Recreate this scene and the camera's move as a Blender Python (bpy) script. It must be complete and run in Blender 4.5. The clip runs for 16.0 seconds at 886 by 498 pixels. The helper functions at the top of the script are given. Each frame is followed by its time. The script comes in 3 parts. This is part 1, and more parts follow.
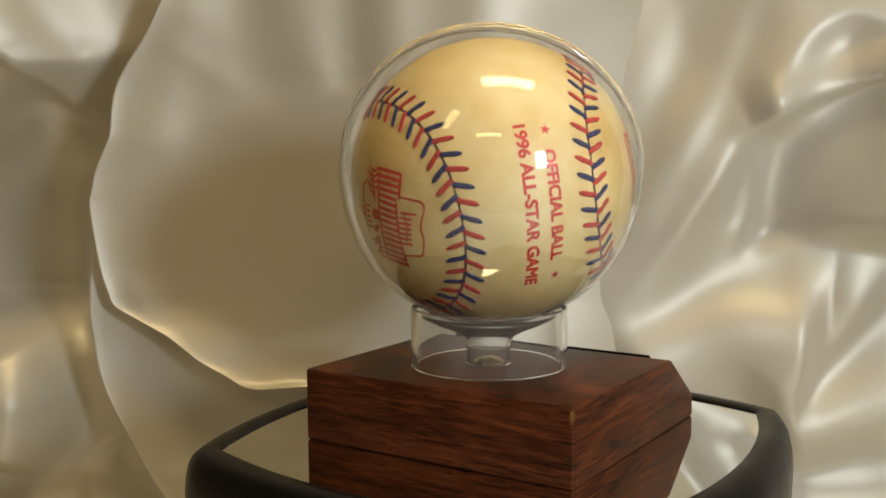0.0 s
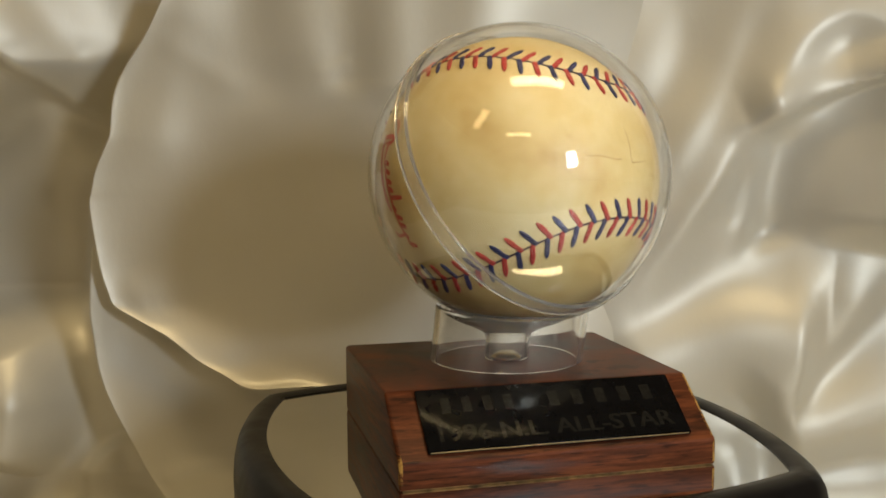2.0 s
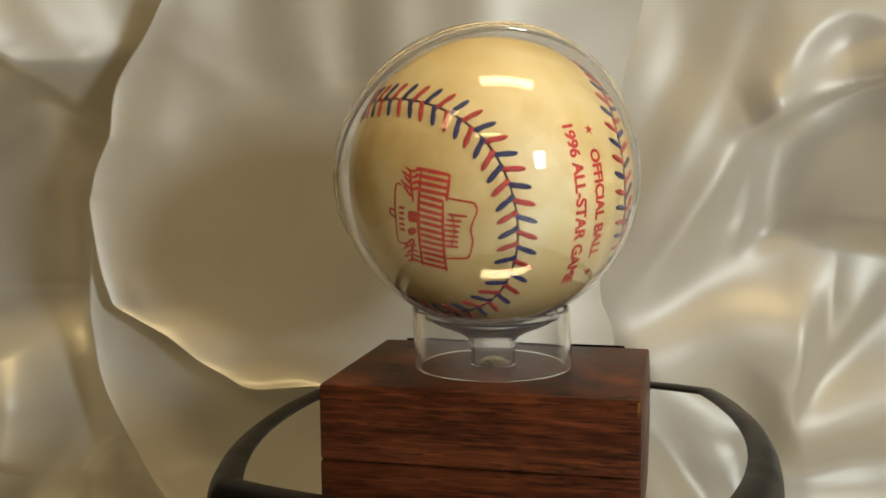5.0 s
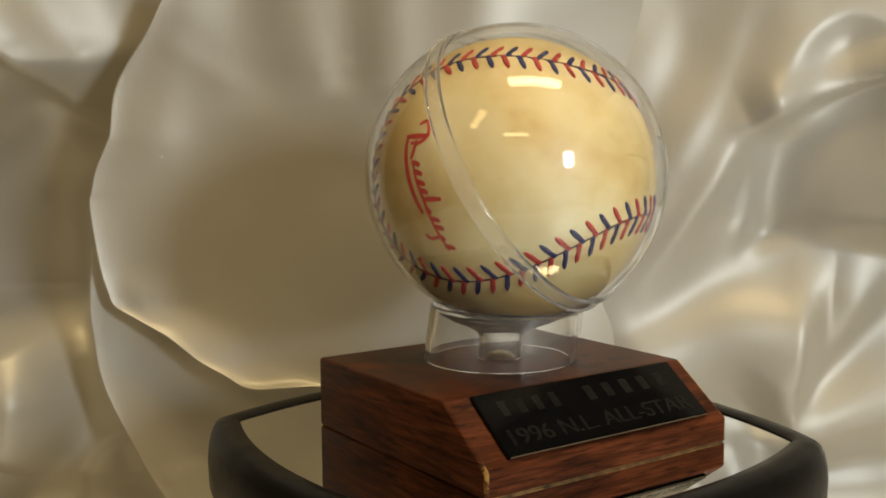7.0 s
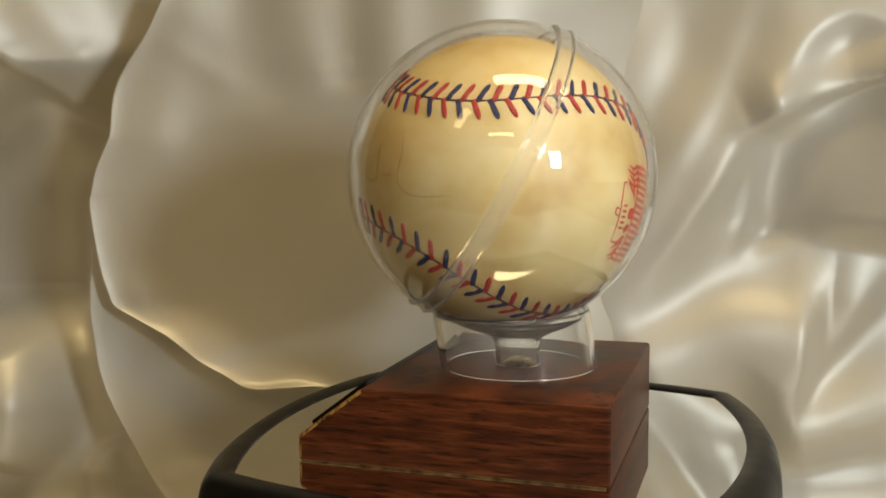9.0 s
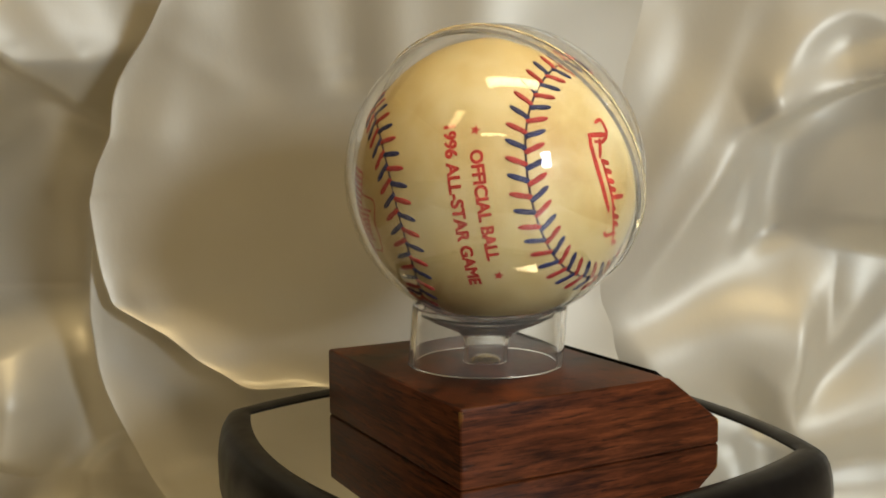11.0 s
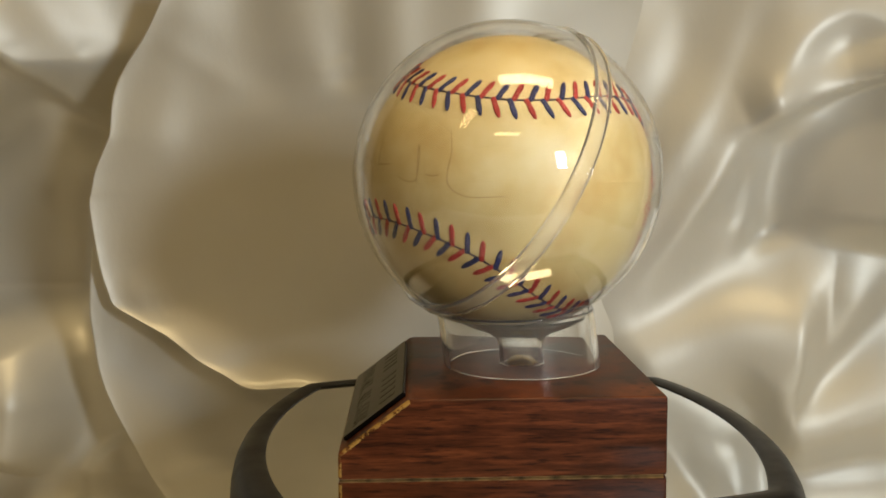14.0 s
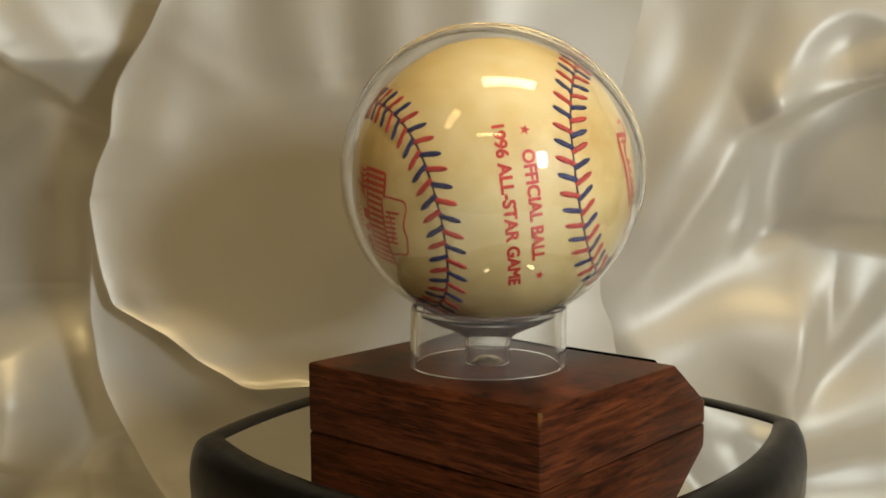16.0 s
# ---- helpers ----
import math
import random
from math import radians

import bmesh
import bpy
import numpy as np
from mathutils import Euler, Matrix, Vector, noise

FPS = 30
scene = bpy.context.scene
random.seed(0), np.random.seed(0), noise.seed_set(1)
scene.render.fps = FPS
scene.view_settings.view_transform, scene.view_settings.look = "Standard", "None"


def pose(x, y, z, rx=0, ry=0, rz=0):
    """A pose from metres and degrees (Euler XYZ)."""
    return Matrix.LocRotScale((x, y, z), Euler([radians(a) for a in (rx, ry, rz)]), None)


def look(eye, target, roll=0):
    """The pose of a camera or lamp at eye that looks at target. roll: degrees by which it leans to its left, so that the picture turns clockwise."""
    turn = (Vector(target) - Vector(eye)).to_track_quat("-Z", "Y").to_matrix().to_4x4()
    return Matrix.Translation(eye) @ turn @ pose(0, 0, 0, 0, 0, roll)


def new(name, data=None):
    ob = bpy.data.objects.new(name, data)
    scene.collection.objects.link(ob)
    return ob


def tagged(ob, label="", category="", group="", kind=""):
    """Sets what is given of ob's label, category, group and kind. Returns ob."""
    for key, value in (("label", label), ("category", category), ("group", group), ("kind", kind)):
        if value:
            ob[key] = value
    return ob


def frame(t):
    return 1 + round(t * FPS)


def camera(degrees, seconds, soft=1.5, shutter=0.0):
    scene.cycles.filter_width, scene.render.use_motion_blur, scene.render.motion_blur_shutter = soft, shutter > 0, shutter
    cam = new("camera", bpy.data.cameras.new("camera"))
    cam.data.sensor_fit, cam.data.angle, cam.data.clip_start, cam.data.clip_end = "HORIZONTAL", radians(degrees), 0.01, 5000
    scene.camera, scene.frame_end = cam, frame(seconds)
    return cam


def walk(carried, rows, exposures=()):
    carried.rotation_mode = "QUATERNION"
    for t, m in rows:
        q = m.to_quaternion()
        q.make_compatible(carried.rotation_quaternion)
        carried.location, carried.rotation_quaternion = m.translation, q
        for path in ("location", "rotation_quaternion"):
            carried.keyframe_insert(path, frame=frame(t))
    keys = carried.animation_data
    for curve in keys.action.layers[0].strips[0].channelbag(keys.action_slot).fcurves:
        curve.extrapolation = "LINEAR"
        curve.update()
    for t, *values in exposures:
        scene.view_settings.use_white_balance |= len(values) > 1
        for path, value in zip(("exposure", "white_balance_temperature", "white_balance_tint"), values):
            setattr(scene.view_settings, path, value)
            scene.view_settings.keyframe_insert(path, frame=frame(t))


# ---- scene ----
# Camera: it stands still, about 28 cm from the turning axis (world z axis).
cam = camera(46.77, 16.0, soft=1.7)
CAM = pose(0, -0.2810, 0.0797, 90 - 5.79, 0, 3.418) @ pose(0, 0, 0, 0, 0, -0.396)
walk(cam, [(0, CAM), (16, CAM)], exposures=[(0, -0.05), (1, -0.08), (3.5, -0.08), (4.0, -0.19), (5.0, -0.12), (6.5, -0.09), (7.1, -0.17), (8.1, -0.19), (8.6, -0.08), (9, -0.06), (11.4, -0.06), (12, -0.18), (12.5, -0.18), (13, -0.09), (14, -0.07), (16, -0.06)])


def spin(t):
    """The turntable's angle in degrees: one turn in 5.29 s, a little uneven."""
    a = radians(-68.0138 * t)
    return (150.4684 - 68.0138 * t - 2.167 * math.sin(a) + 0.1163 * math.cos(a)
            + 1.6749 * math.sin(2 * a) - 0.5623 * math.cos(2 * a))


# ---- light: ceiling fixtures of a dim room, and one bright lamp beside the camera
world = bpy.data.worlds.new("room_air")
scene.world = world
world.use_nodes = True
world.node_tree.nodes["Background"].inputs[0].default_value = (1.0, 0.80, 0.55, 1)
world.node_tree.nodes["Background"].inputs[1].default_value = 0.02


def area_lamp(name, eye, target, sx, sy, watts, colour, roll=0):
    data = bpy.data.lights.new(name, "AREA")
    data.shape, data.size, data.size_y = "RECTANGLE", sx, sy
    data.energy, data.color = watts, colour
    ob = new(name, data)
    ob.matrix_world = look(eye, target, roll)
    return ob


area_lamp("window_lamp", (0.450, -0.580, 0.222), (0, 0, 0.07), 0.090, 0.137, 2.1, (0.93, 0.985, 0.995))
WARM = (1.0, 0.752, 0.385)
area_lamp("ceiling_lamp", (0.42, -0.55, 2.05), (0.42, -0.55, 0), 1.15, 0.30, 19.5, WARM, 8)
area_lamp("ceiling_lamp", (-1.35, -1.95, 2.05), (-1.35, -1.95, 0), 0.30, 1.15, 5.5, WARM, -45)
area_lamp("ceiling_lamp", (0.0, -3.3, 2.05), (0.0, -3.3, 0), 1.15, 0.30, 9.0, WARM)


# ---- materials
def material(name):
    m = bpy.data.materials.new(name)
    m.use_nodes = True
    return m, m.node_tree, m.node_tree.nodes["Principled BSDF"]


def node(tree, kind, **sets):
    n = tree.nodes.new(kind)
    for k, v in sets.items():
        n.inputs[k].default_value = v
    return n


def noise_tex(tree, scale, detail=4.0, rough=0.55, stretch=(1, 1, 1), space="Object"):
    co = tree.nodes.new("ShaderNodeTexCoord")
    mp = node(tree, "ShaderNodeMapping", Scale=stretch)
    nz = node(tree, "ShaderNodeTexNoise", Scale=scale, Detail=detail, Roughness=rough)
    tree.links.new(co.outputs[space], mp.inputs["Vector"])
    tree.links.new(mp.outputs[0], nz.inputs["Vector"])
    return nz.outputs["Fac"]


def ramp(tree, fac, stops):
    r = tree.nodes.new("ShaderNodeValToRGB")
    e = r.color_ramp.elements
    e[0].position, e[0].color = stops[0][0], (*stops[0][1], 1)
    e[1].position, e[1].color = stops[-1][0], (*stops[-1][1], 1)
    for p, c in stops[1:-1]:
        e.new(p).color = (*c, 1)
    tree.links.new(fac, r.inputs["Fac"])
    return r.outputs["Color"]


def mixed(tree, fac, a, b, blend="MIX"):
    n = tree.nodes.new("ShaderNodeMixRGB")
    n.blend_type = blend
    for sock, v in zip(("Fac", "Color1", "Color2"), (fac, a, b)):
        if isinstance(v, (int, float)):
            n.inputs[sock].default_value = v
        elif isinstance(v, tuple):
            n.inputs[sock].default_value = (*v, 1)
        else:
            tree.links.new(v, n.inputs[sock])
    return n.outputs["Color"]


def bump(tree, bsdf, height, strength, distance):
    b = node(tree, "ShaderNodeBump", Strength=strength, Distance=distance)
    tree.links.new(height, b.inputs["Height"])
    tree.links.new(b.outputs["Normal"], bsdf.inputs["Normal"])


def plain(name, colour, rough=0.5, metal=0.0, vary=0.15, scale=300.0, coat=0.0, gloss=0.5):
    m, t, b = material(name)
    dark = tuple(c * (1 - vary) for c in colour)
    lite = tuple(min(1, c * (1 + vary)) for c in colour)
    f = noise_tex(t, scale)
    t.links.new(ramp(t, f, [(0.3, dark), (0.7, lite)]), b.inputs["Base Color"])
    t.links.new(ramp(t, noise_tex(t, scale * 0.3), [(0.3, (rough * 0.8,) * 3), (0.7, (min(1, rough * 1.2),) * 3)]), b.inputs["Roughness"])
    b.inputs["Metallic"].default_value = metal
    b.inputs["Coat Weight"].default_value = coat
    b.inputs["Specular IOR Level"].default_value = gloss
    return m


def satin_material():
    m, t, b = material("cream_satin")
    big = noise_tex(t, 9.0, 3)
    col = ramp(t, big, [(0.3, (0.68, 0.655, 0.575)), (0.7, (0.78, 0.76, 0.695))])
    t.links.new(col, b.inputs["Base Color"])
    b.inputs["Roughness"].default_value = 0.49
    b.inputs["Metallic"].default_value = 0.33
    b.inputs["Specular IOR Level"].default_value = 0.6
    b.inputs["Coat Weight"].default_value = 0.35
    b.inputs["Coat Roughness"].default_value = 0.36
    b.inputs["Sheen Weight"].default_value = 0.15
    b.inputs["Sheen Roughness"].default_value = 0.4
    fine = noise_tex(t, 60.0, 5, 0.6, (1, 1, 0.45))
    bump(t, b, fine, 0.12, 0.002)
    return m


def wood_material(worn):
    m, t, b = material("worn_wood_edge" if worn else "walnut_laminate")
    grain = noise_tex(t, 1.0, 9, 0.68, (55, 55, 640))
    band = noise_tex(t, 1.0, 4, 0.6, (20, 20, 150))
    streak = noise_tex(t, 1.0, 3, 0.55, (120, 120, 1300))
    c1 = ramp(t, band, [(0.30, (0.026, 0.011, 0.008)), (0.52, (0.118, 0.034, 0.014)), (0.72, (0.21, 0.064, 0.024))])
    c2 = ramp(t, grain, [(0.36, (0.006, 0.0035, 0.003)), (0.50, (0.095, 0.027, 0.011)), (0.64, (0.25, 0.072, 0.026))])
    col = mixed(t, 0.52, c1, c2)
    col = mixed(t, ramp(t, streak, [(0.36, (0.6, 0.6, 0.6)), (0.44, (0, 0, 0))]), col, (0.012, 0.006, 0.005))
    if worn:
        chips = noise_tex(t, 330.0, 6, 0.75)
        where = noise_tex(t, 32.0, 2)
        mask = mixed(t, 1.0, ramp(t, chips, [(0.44, (0, 0, 0)), (0.52, (1, 1, 1))]),
                     ramp(t, where, [(0.47, (0, 0, 0)), (0.54, (1, 1, 1))]), "MULTIPLY")
        col = mixed(t, mask, col, (0.52, 0.31, 0.085))
        t.links.new(ramp(t, chips, [(0.4, (0.4,) * 3), (0.6, (0.8,) * 3)]), b.inputs["Roughness"])
    else:
        t.links.new(ramp(t, grain, [(0.3, (0.34,) * 3), (0.7, (0.44,) * 3)]), b.inputs["Roughness"])
    b.inputs["Specular IOR Level"].default_value = 0.14
    t.links.new(col, b.inputs["Base Color"])
    bump(t, b, grain, 0.25, 0.0003)
    return m


def leather_material():
    m, t, b = material("aged_cream_leather")
    big = noise_tex(t, 34.0, 4, 0.6)
    stain = noise_tex(t, 75.0, 5, 0.65)
    speck = noise_tex(t, 420.0, 3)
    col = ramp(t, big, [(0.30, (0.43, 0.285, 0.088)), (0.50, (0.54, 0.425, 0.20)), (0.70, (0.61, 0.53, 0.315))])
    col = mixed(t, ramp(t, stain, [(0.60, (0, 0, 0)), (0.78, (0.45,) * 3)]), col, (0.44, 0.27, 0.085))
    col = mixed(t, ramp(t, speck, [(0.68, (0, 0, 0)), (0.76, (0.3,) * 3)]), col, (0.35, 0.22, 0.09))
    t.links.new(col, b.inputs["Base Color"])
    b.inputs["Roughness"].default_value = 0.45
    bump(t, b, noise_tex(t, 1500.0, 3), 0.12, 0.0003)
    return m


def acrylic_material(name, tint, rough, clear=1.0):
    m, t, b = material(name)
    b.inputs["Base Color"].default_value = (*tint, 1)
    b.inputs["Transmission Weight"].default_value = clear
    b.inputs["IOR"].default_value = 1.49
    t.links.new(ramp(t, noise_tex(t, 90.0, 5, 0.7), [(0.45, (rough,) * 3), (0.8, (rough + 0.05,) * 3)]), b.inputs["Roughness"])
    return m


SATIN = satin_material()
WOOD, WORN = wood_material(False), wood_material(True)
LEATHER = leather_material()
CLEAR = acrylic_material("clear_acrylic", (0.985, 0.985, 0.975), 0.0, 0.992)
RING_CLEAR = acrylic_material("dusty_acrylic", (0.96, 0.955, 0.93), 0.015, 0.965)
HAZY = acrylic_material("hazy_acrylic", (0.95, 0.95, 0.94), 0.015, 0.99)
FROSTED = acrylic_material("scuffed_acrylic", (0.97, 0.96, 0.93), 0.03, 0.91)
RED_THREAD = plain("red_thread", (0.33, 0.022, 0.018), 0.7, vary=0.25, scale=2500)
BLUE_THREAD = plain("navy_thread", (0.011, 0.017, 0.085), 0.7, vary=0.25, scale=2500)
DARK_SEAM = plain("dark_seam", (0.055, 0.035, 0.040), 0.8, vary=0.3, scale=2000)
RED_INK = plain("red_ink", (0.43, 0.030, 0.020), 0.5, vary=0.22, scale=900)
FADED_INK = plain("faded_brown_ink", (0.35, 0.235, 0.09), 0.6, vary=0.3, scale=900)
BLACK_GLOSS = plain("black_gloss_plate", (0.006, 0.006, 0.0065), 0.07, vary=0.2, scale=200, gloss=0.16)
ENGRAVED = plain("engraved_grey", (0.016, 0.0155, 0.014), 0.18, vary=0.25, scale=700, gloss=0.22)
GILT = plain("worn_brass_edge", (0.34, 0.29, 0.20), 0.35, 0.7, vary=0.25, scale=700)
BLACK_PLASTIC = plain("black_plastic", (0.008, 0.0075, 0.008), 0.38, vary=0.25, scale=250, gloss=0.2)
BRASS = plain("brass_screw", (0.55, 0.38, 0.14), 0.3, 1.0, vary=0.2, scale=900)
# scuffs and the glint along the block's foot, both put into one pale colour
FOOT_EDGE = plain("scuffed_glint_edge", (0.30, 0.185, 0.075), 0.6, vary=0.75, scale=260)
PLASTER = plain("beige_plaster", (0.36, 0.31, 0.23), 0.9, vary=0.08, scale=3)
MIRROR, _t, _b = material("mirror_glass")
_b.inputs["Metallic"].default_value = 1.0
_t.links.new(ramp(_t, noise_tex(_t, 160.0, 5, 0.7), [(0.5, (0.012,) * 3), (0.8, (0.05,) * 3)]), _b.inputs["Roughness"])
_t.links.new(ramp(_t, noise_tex(_t, 40.0), [(0.3, (0.80, 0.81, 0.80)), (0.7, (0.85, 0.86, 0.85))]), _b.inputs["Base Color"])


# ---- mesh helpers
def finish(name, bm, mats, smooth=True, angle=38):
    bm.normal_update()
    me = bpy.data.meshes.new(name)
    bm.to_mesh(me)
    bm.free()
    for m in (mats if isinstance(mats, (list, tuple)) else [mats]):
        me.materials.append(m)
    if smooth:
        me.polygons.foreach_set("use_smooth", [True] * len(me.polygons))
        me.set_sharp_from_angle(angle=radians(angle))
    return me


def part(name, bm, mats, parent, label="", smooth=True, angle=38):
    ob = new(name, finish(name, bm, mats, smooth, angle))
    ob.parent = parent
    if label:
        tagged(ob, label)
    return ob


def grid_mesh(bm, rows, closed=False):
    """Quads over rows of points."""
    vs = [[bm.verts.new(p) for p in r] for r in rows]
    n = len(vs[0])
    for a, b in zip(vs, vs[1:]):
        for i in range(n if closed else n - 1):
            bm.faces.new((a[i], a[(i + 1) % n], b[(i + 1) % n], b[i]))
    return vs


def lathe(bm, profile, centre, segments=96, shear=(0, 0)):
    """Turns (radius, height) pairs round the upright line through centre; shear leans it as it rises."""
    rows = []
    for k in range(segments):
        a = 2 * math.pi * k / segments
        rows.append([(centre[0] + r * math.cos(a) + shear[0] * z, centre[1] + r * math.sin(a) + shear[1] * z, centre[2] + z) for r, z in profile])
    vs = [[bm.verts.new(p) for p in r] for r in rows]
    n = len(profile)
    for k in range(segments):
        a, b = vs[k], vs[(k + 1) % segments]
        for i in range(n):
            bm.faces.new((a[i], b[i], b[(i + 1) % n], a[(i + 1) % n]))
    bmesh.ops.remove_doubles(bm, verts=bm.verts, dist=0.00001)
    bmesh.ops.dissolve_degenerate(bm, dist=0.000001, edges=bm.edges)
    bmesh.ops.recalc_face_normals(bm, faces=bm.faces)


def smooth_line(points, step=12):
    """A Catmull-Rom line through 2D points."""
    p = [np.array(q, float) for q in points]
    p = [2 * p[0] - p[1]] + p + [2 * p[-1] - p[-2]]
    out = []
    for i in range(1, len(p) - 2):
        for k in range(step):
            t = k / step
            out.append(0.5 * (2 * p[i] + (p[i + 1] - p[i - 1]) * t + (2 * p[i - 1] - 5 * p[i] + 4 * p[i + 1] - p[i + 2]) * t * t
                              + (3 * p[i] - p[i - 1] - 3 * p[i + 1] + p[i + 2]) * t ** 3))
    out.append(p[-2])
    return np.array(out)


# ---- the room that closes the place
def room():
    x0, x1, y0, y1, z0, z1 = -2.6, 2.6, -5.2, 1.2, -0.085, 2.15
    slabs = {"wall_west": ((x0 - 0.1, y0, z0), (x0, y1, z1)), "wall_east": ((x1, y0, z0), (x1 + 0.1, y1, z1)),
             "wall_south": ((x0, y0 - 0.1, z0), (x1, y0, z1)), "wall_north": ((x0, y1, z0), (x1, y1 + 0.1, z1)),
             "floor": ((x0, y0, z0 - 0.1), (x1, y1, z0)), "ceiling": ((x0, y0, z1), (x1, y1, z1 + 0.1))}
    for name, (a, b) in slabs.items():
        bm = bmesh.new()
        c = [(p + q) / 2 for p, q in zip(a, b)]
        s = [q - p for p, q in zip(a, b)]
        bmesh.ops.create_cube(bm, size=1, matrix=Matrix.Translation(c) @ Matrix.Diagonal((*s, 1)))
        ob = new(name, finish(name, bm, PLASTER, False))
        tagged(ob, "plain beige plaster surface of the dim room", kind="structure")


room()

# ---- satin backdrop: folds as lines (x, z in mm on the cloth), half widths to either side, and height in mm
CLOTH_Y = 0.132


def fold_field(X, Z, folds):
    """Height in metres toward the camera of all folds at points X, Z (metres)."""
    H = np.zeros_like(X)
    for line, wl, wr, h in folds:
        P = smooth_line(line) * 0.001
        best = np.full(X.shape, 1e9)
        side = np.zeros_like(X)
        along = np.zeros_like(X)
        for i in range(len(P) - 1):
            a, d = P[i], P[i + 1] - P[i]
            ll = d @ d + 1e-12
            t = np.clip(((X - a[0]) * d[0] + (Z - a[1]) * d[1]) / ll, 0, 1)
            dx, dz = X - a[0] - t * d[0], Z - a[1] - t * d[1]
            r = dx * dx + dz * dz
            near = r < best
            best = np.where(near, r, best)
            side = np.where(near, d[0] * dz - d[1] * dx, side)
            along = np.where(near, (i + t) / (len(P) - 1), along)
        w = np.where(side > 0, wl, wr) * 0.001
        taper = np.clip(np.minimum(along, 1 - along) / 0.22, 0, 1)
        taper = taper * taper * (3 - 2 * taper)
        H += h * 0.001 * taper * np.exp(-best / (w * w))
    return H


def waves(X, Z):
    """Slow, small unevenness of the hanging cloth."""
    return (0.0022 * np.sin(31 * X + 9 * Z + 1.0) + 0.0014 * np.sin(57 * X - 33 * Z + 0.4) + 0.0009 * np.sin(22 * X + 74 * Z)
            + 0.0006 * np.sin(121 * X + 48 * Z + 2.0) + 0.0004 * np.sin(90 * X - 140 * Z))


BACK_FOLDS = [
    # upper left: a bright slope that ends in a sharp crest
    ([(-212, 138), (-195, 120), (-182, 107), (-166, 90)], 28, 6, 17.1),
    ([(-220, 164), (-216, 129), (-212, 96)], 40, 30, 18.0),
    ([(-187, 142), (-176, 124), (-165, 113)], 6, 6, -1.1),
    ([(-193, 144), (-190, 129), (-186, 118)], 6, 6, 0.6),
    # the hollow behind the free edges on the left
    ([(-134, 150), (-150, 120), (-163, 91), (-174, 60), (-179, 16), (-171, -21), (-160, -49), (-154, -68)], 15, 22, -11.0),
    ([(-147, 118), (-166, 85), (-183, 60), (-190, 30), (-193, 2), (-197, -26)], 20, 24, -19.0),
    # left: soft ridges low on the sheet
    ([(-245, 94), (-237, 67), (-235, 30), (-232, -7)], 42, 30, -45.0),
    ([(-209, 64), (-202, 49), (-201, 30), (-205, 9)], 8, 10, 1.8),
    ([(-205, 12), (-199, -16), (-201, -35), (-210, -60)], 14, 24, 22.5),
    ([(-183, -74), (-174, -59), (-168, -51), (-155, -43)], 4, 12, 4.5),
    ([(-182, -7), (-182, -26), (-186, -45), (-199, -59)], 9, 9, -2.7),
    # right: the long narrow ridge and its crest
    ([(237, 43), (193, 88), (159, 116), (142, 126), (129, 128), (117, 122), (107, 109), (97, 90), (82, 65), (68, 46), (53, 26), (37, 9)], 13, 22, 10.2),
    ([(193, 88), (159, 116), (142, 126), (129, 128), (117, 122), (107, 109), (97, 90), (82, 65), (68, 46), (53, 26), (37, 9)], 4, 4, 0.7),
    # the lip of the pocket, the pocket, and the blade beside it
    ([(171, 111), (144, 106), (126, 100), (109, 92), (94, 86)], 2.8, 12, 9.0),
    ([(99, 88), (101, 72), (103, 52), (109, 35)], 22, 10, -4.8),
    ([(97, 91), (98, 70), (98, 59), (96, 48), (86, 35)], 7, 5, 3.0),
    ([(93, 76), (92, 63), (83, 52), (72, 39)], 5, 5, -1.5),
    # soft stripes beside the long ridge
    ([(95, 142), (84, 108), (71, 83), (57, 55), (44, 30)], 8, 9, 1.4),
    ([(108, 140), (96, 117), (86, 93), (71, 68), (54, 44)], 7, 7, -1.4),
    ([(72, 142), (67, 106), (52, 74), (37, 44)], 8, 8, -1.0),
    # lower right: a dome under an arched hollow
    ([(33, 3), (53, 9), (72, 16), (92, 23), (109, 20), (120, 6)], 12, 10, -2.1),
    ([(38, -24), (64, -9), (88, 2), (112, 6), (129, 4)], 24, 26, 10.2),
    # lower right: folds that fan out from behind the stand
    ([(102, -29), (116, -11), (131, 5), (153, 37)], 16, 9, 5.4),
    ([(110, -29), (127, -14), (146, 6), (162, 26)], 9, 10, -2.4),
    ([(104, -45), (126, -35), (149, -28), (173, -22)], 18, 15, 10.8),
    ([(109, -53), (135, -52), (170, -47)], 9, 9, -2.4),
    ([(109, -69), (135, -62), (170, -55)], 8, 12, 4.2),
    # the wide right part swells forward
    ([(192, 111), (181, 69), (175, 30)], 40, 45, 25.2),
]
FRONT_FOLDS = [
    ([(-119, 147), (-124, 118), (-132, 93), (-135, 65)], 10.3, 12.6, 1.6),
    ([(-100, 160), (-98, 122), (-90, 90)], 12, 12, -1.9),
    ([(-82, 160), (-77, 122), (-68, 92)], 10, 11, 1.6),
    ([(-61, 160), (-58, 121), (-57, 96)], 9, 9, -1.6),
    ([(-42, 160), (-42, 119), (-45, 92)], 11, 11, 2.0),
    ([(-74, 107), (-65, 109), (-56, 113)], 2.0, 2.5, 0.35),
    ([(-134, 122), (-120, 114), (-103, 103), (-83, 101)], 5, 5, 0.4),
    ([(-146, 34), (-137, 14), (-119, 1), (-99, -9)], 9.2, 5.8, 1.8),
]
MID_FOLDS = [
    ([(-156, 13), (-143, -8), (-124, -17), (-97, -24)], 9, 9, -1.2),
    ([(-138, -57), (-128, -51), (-109, -50), (-75, -53)], 5, 6, 2.2),
    ([(-147, -1), (-134, -28), (-128, -49)], 12, 12, 0.8),
]


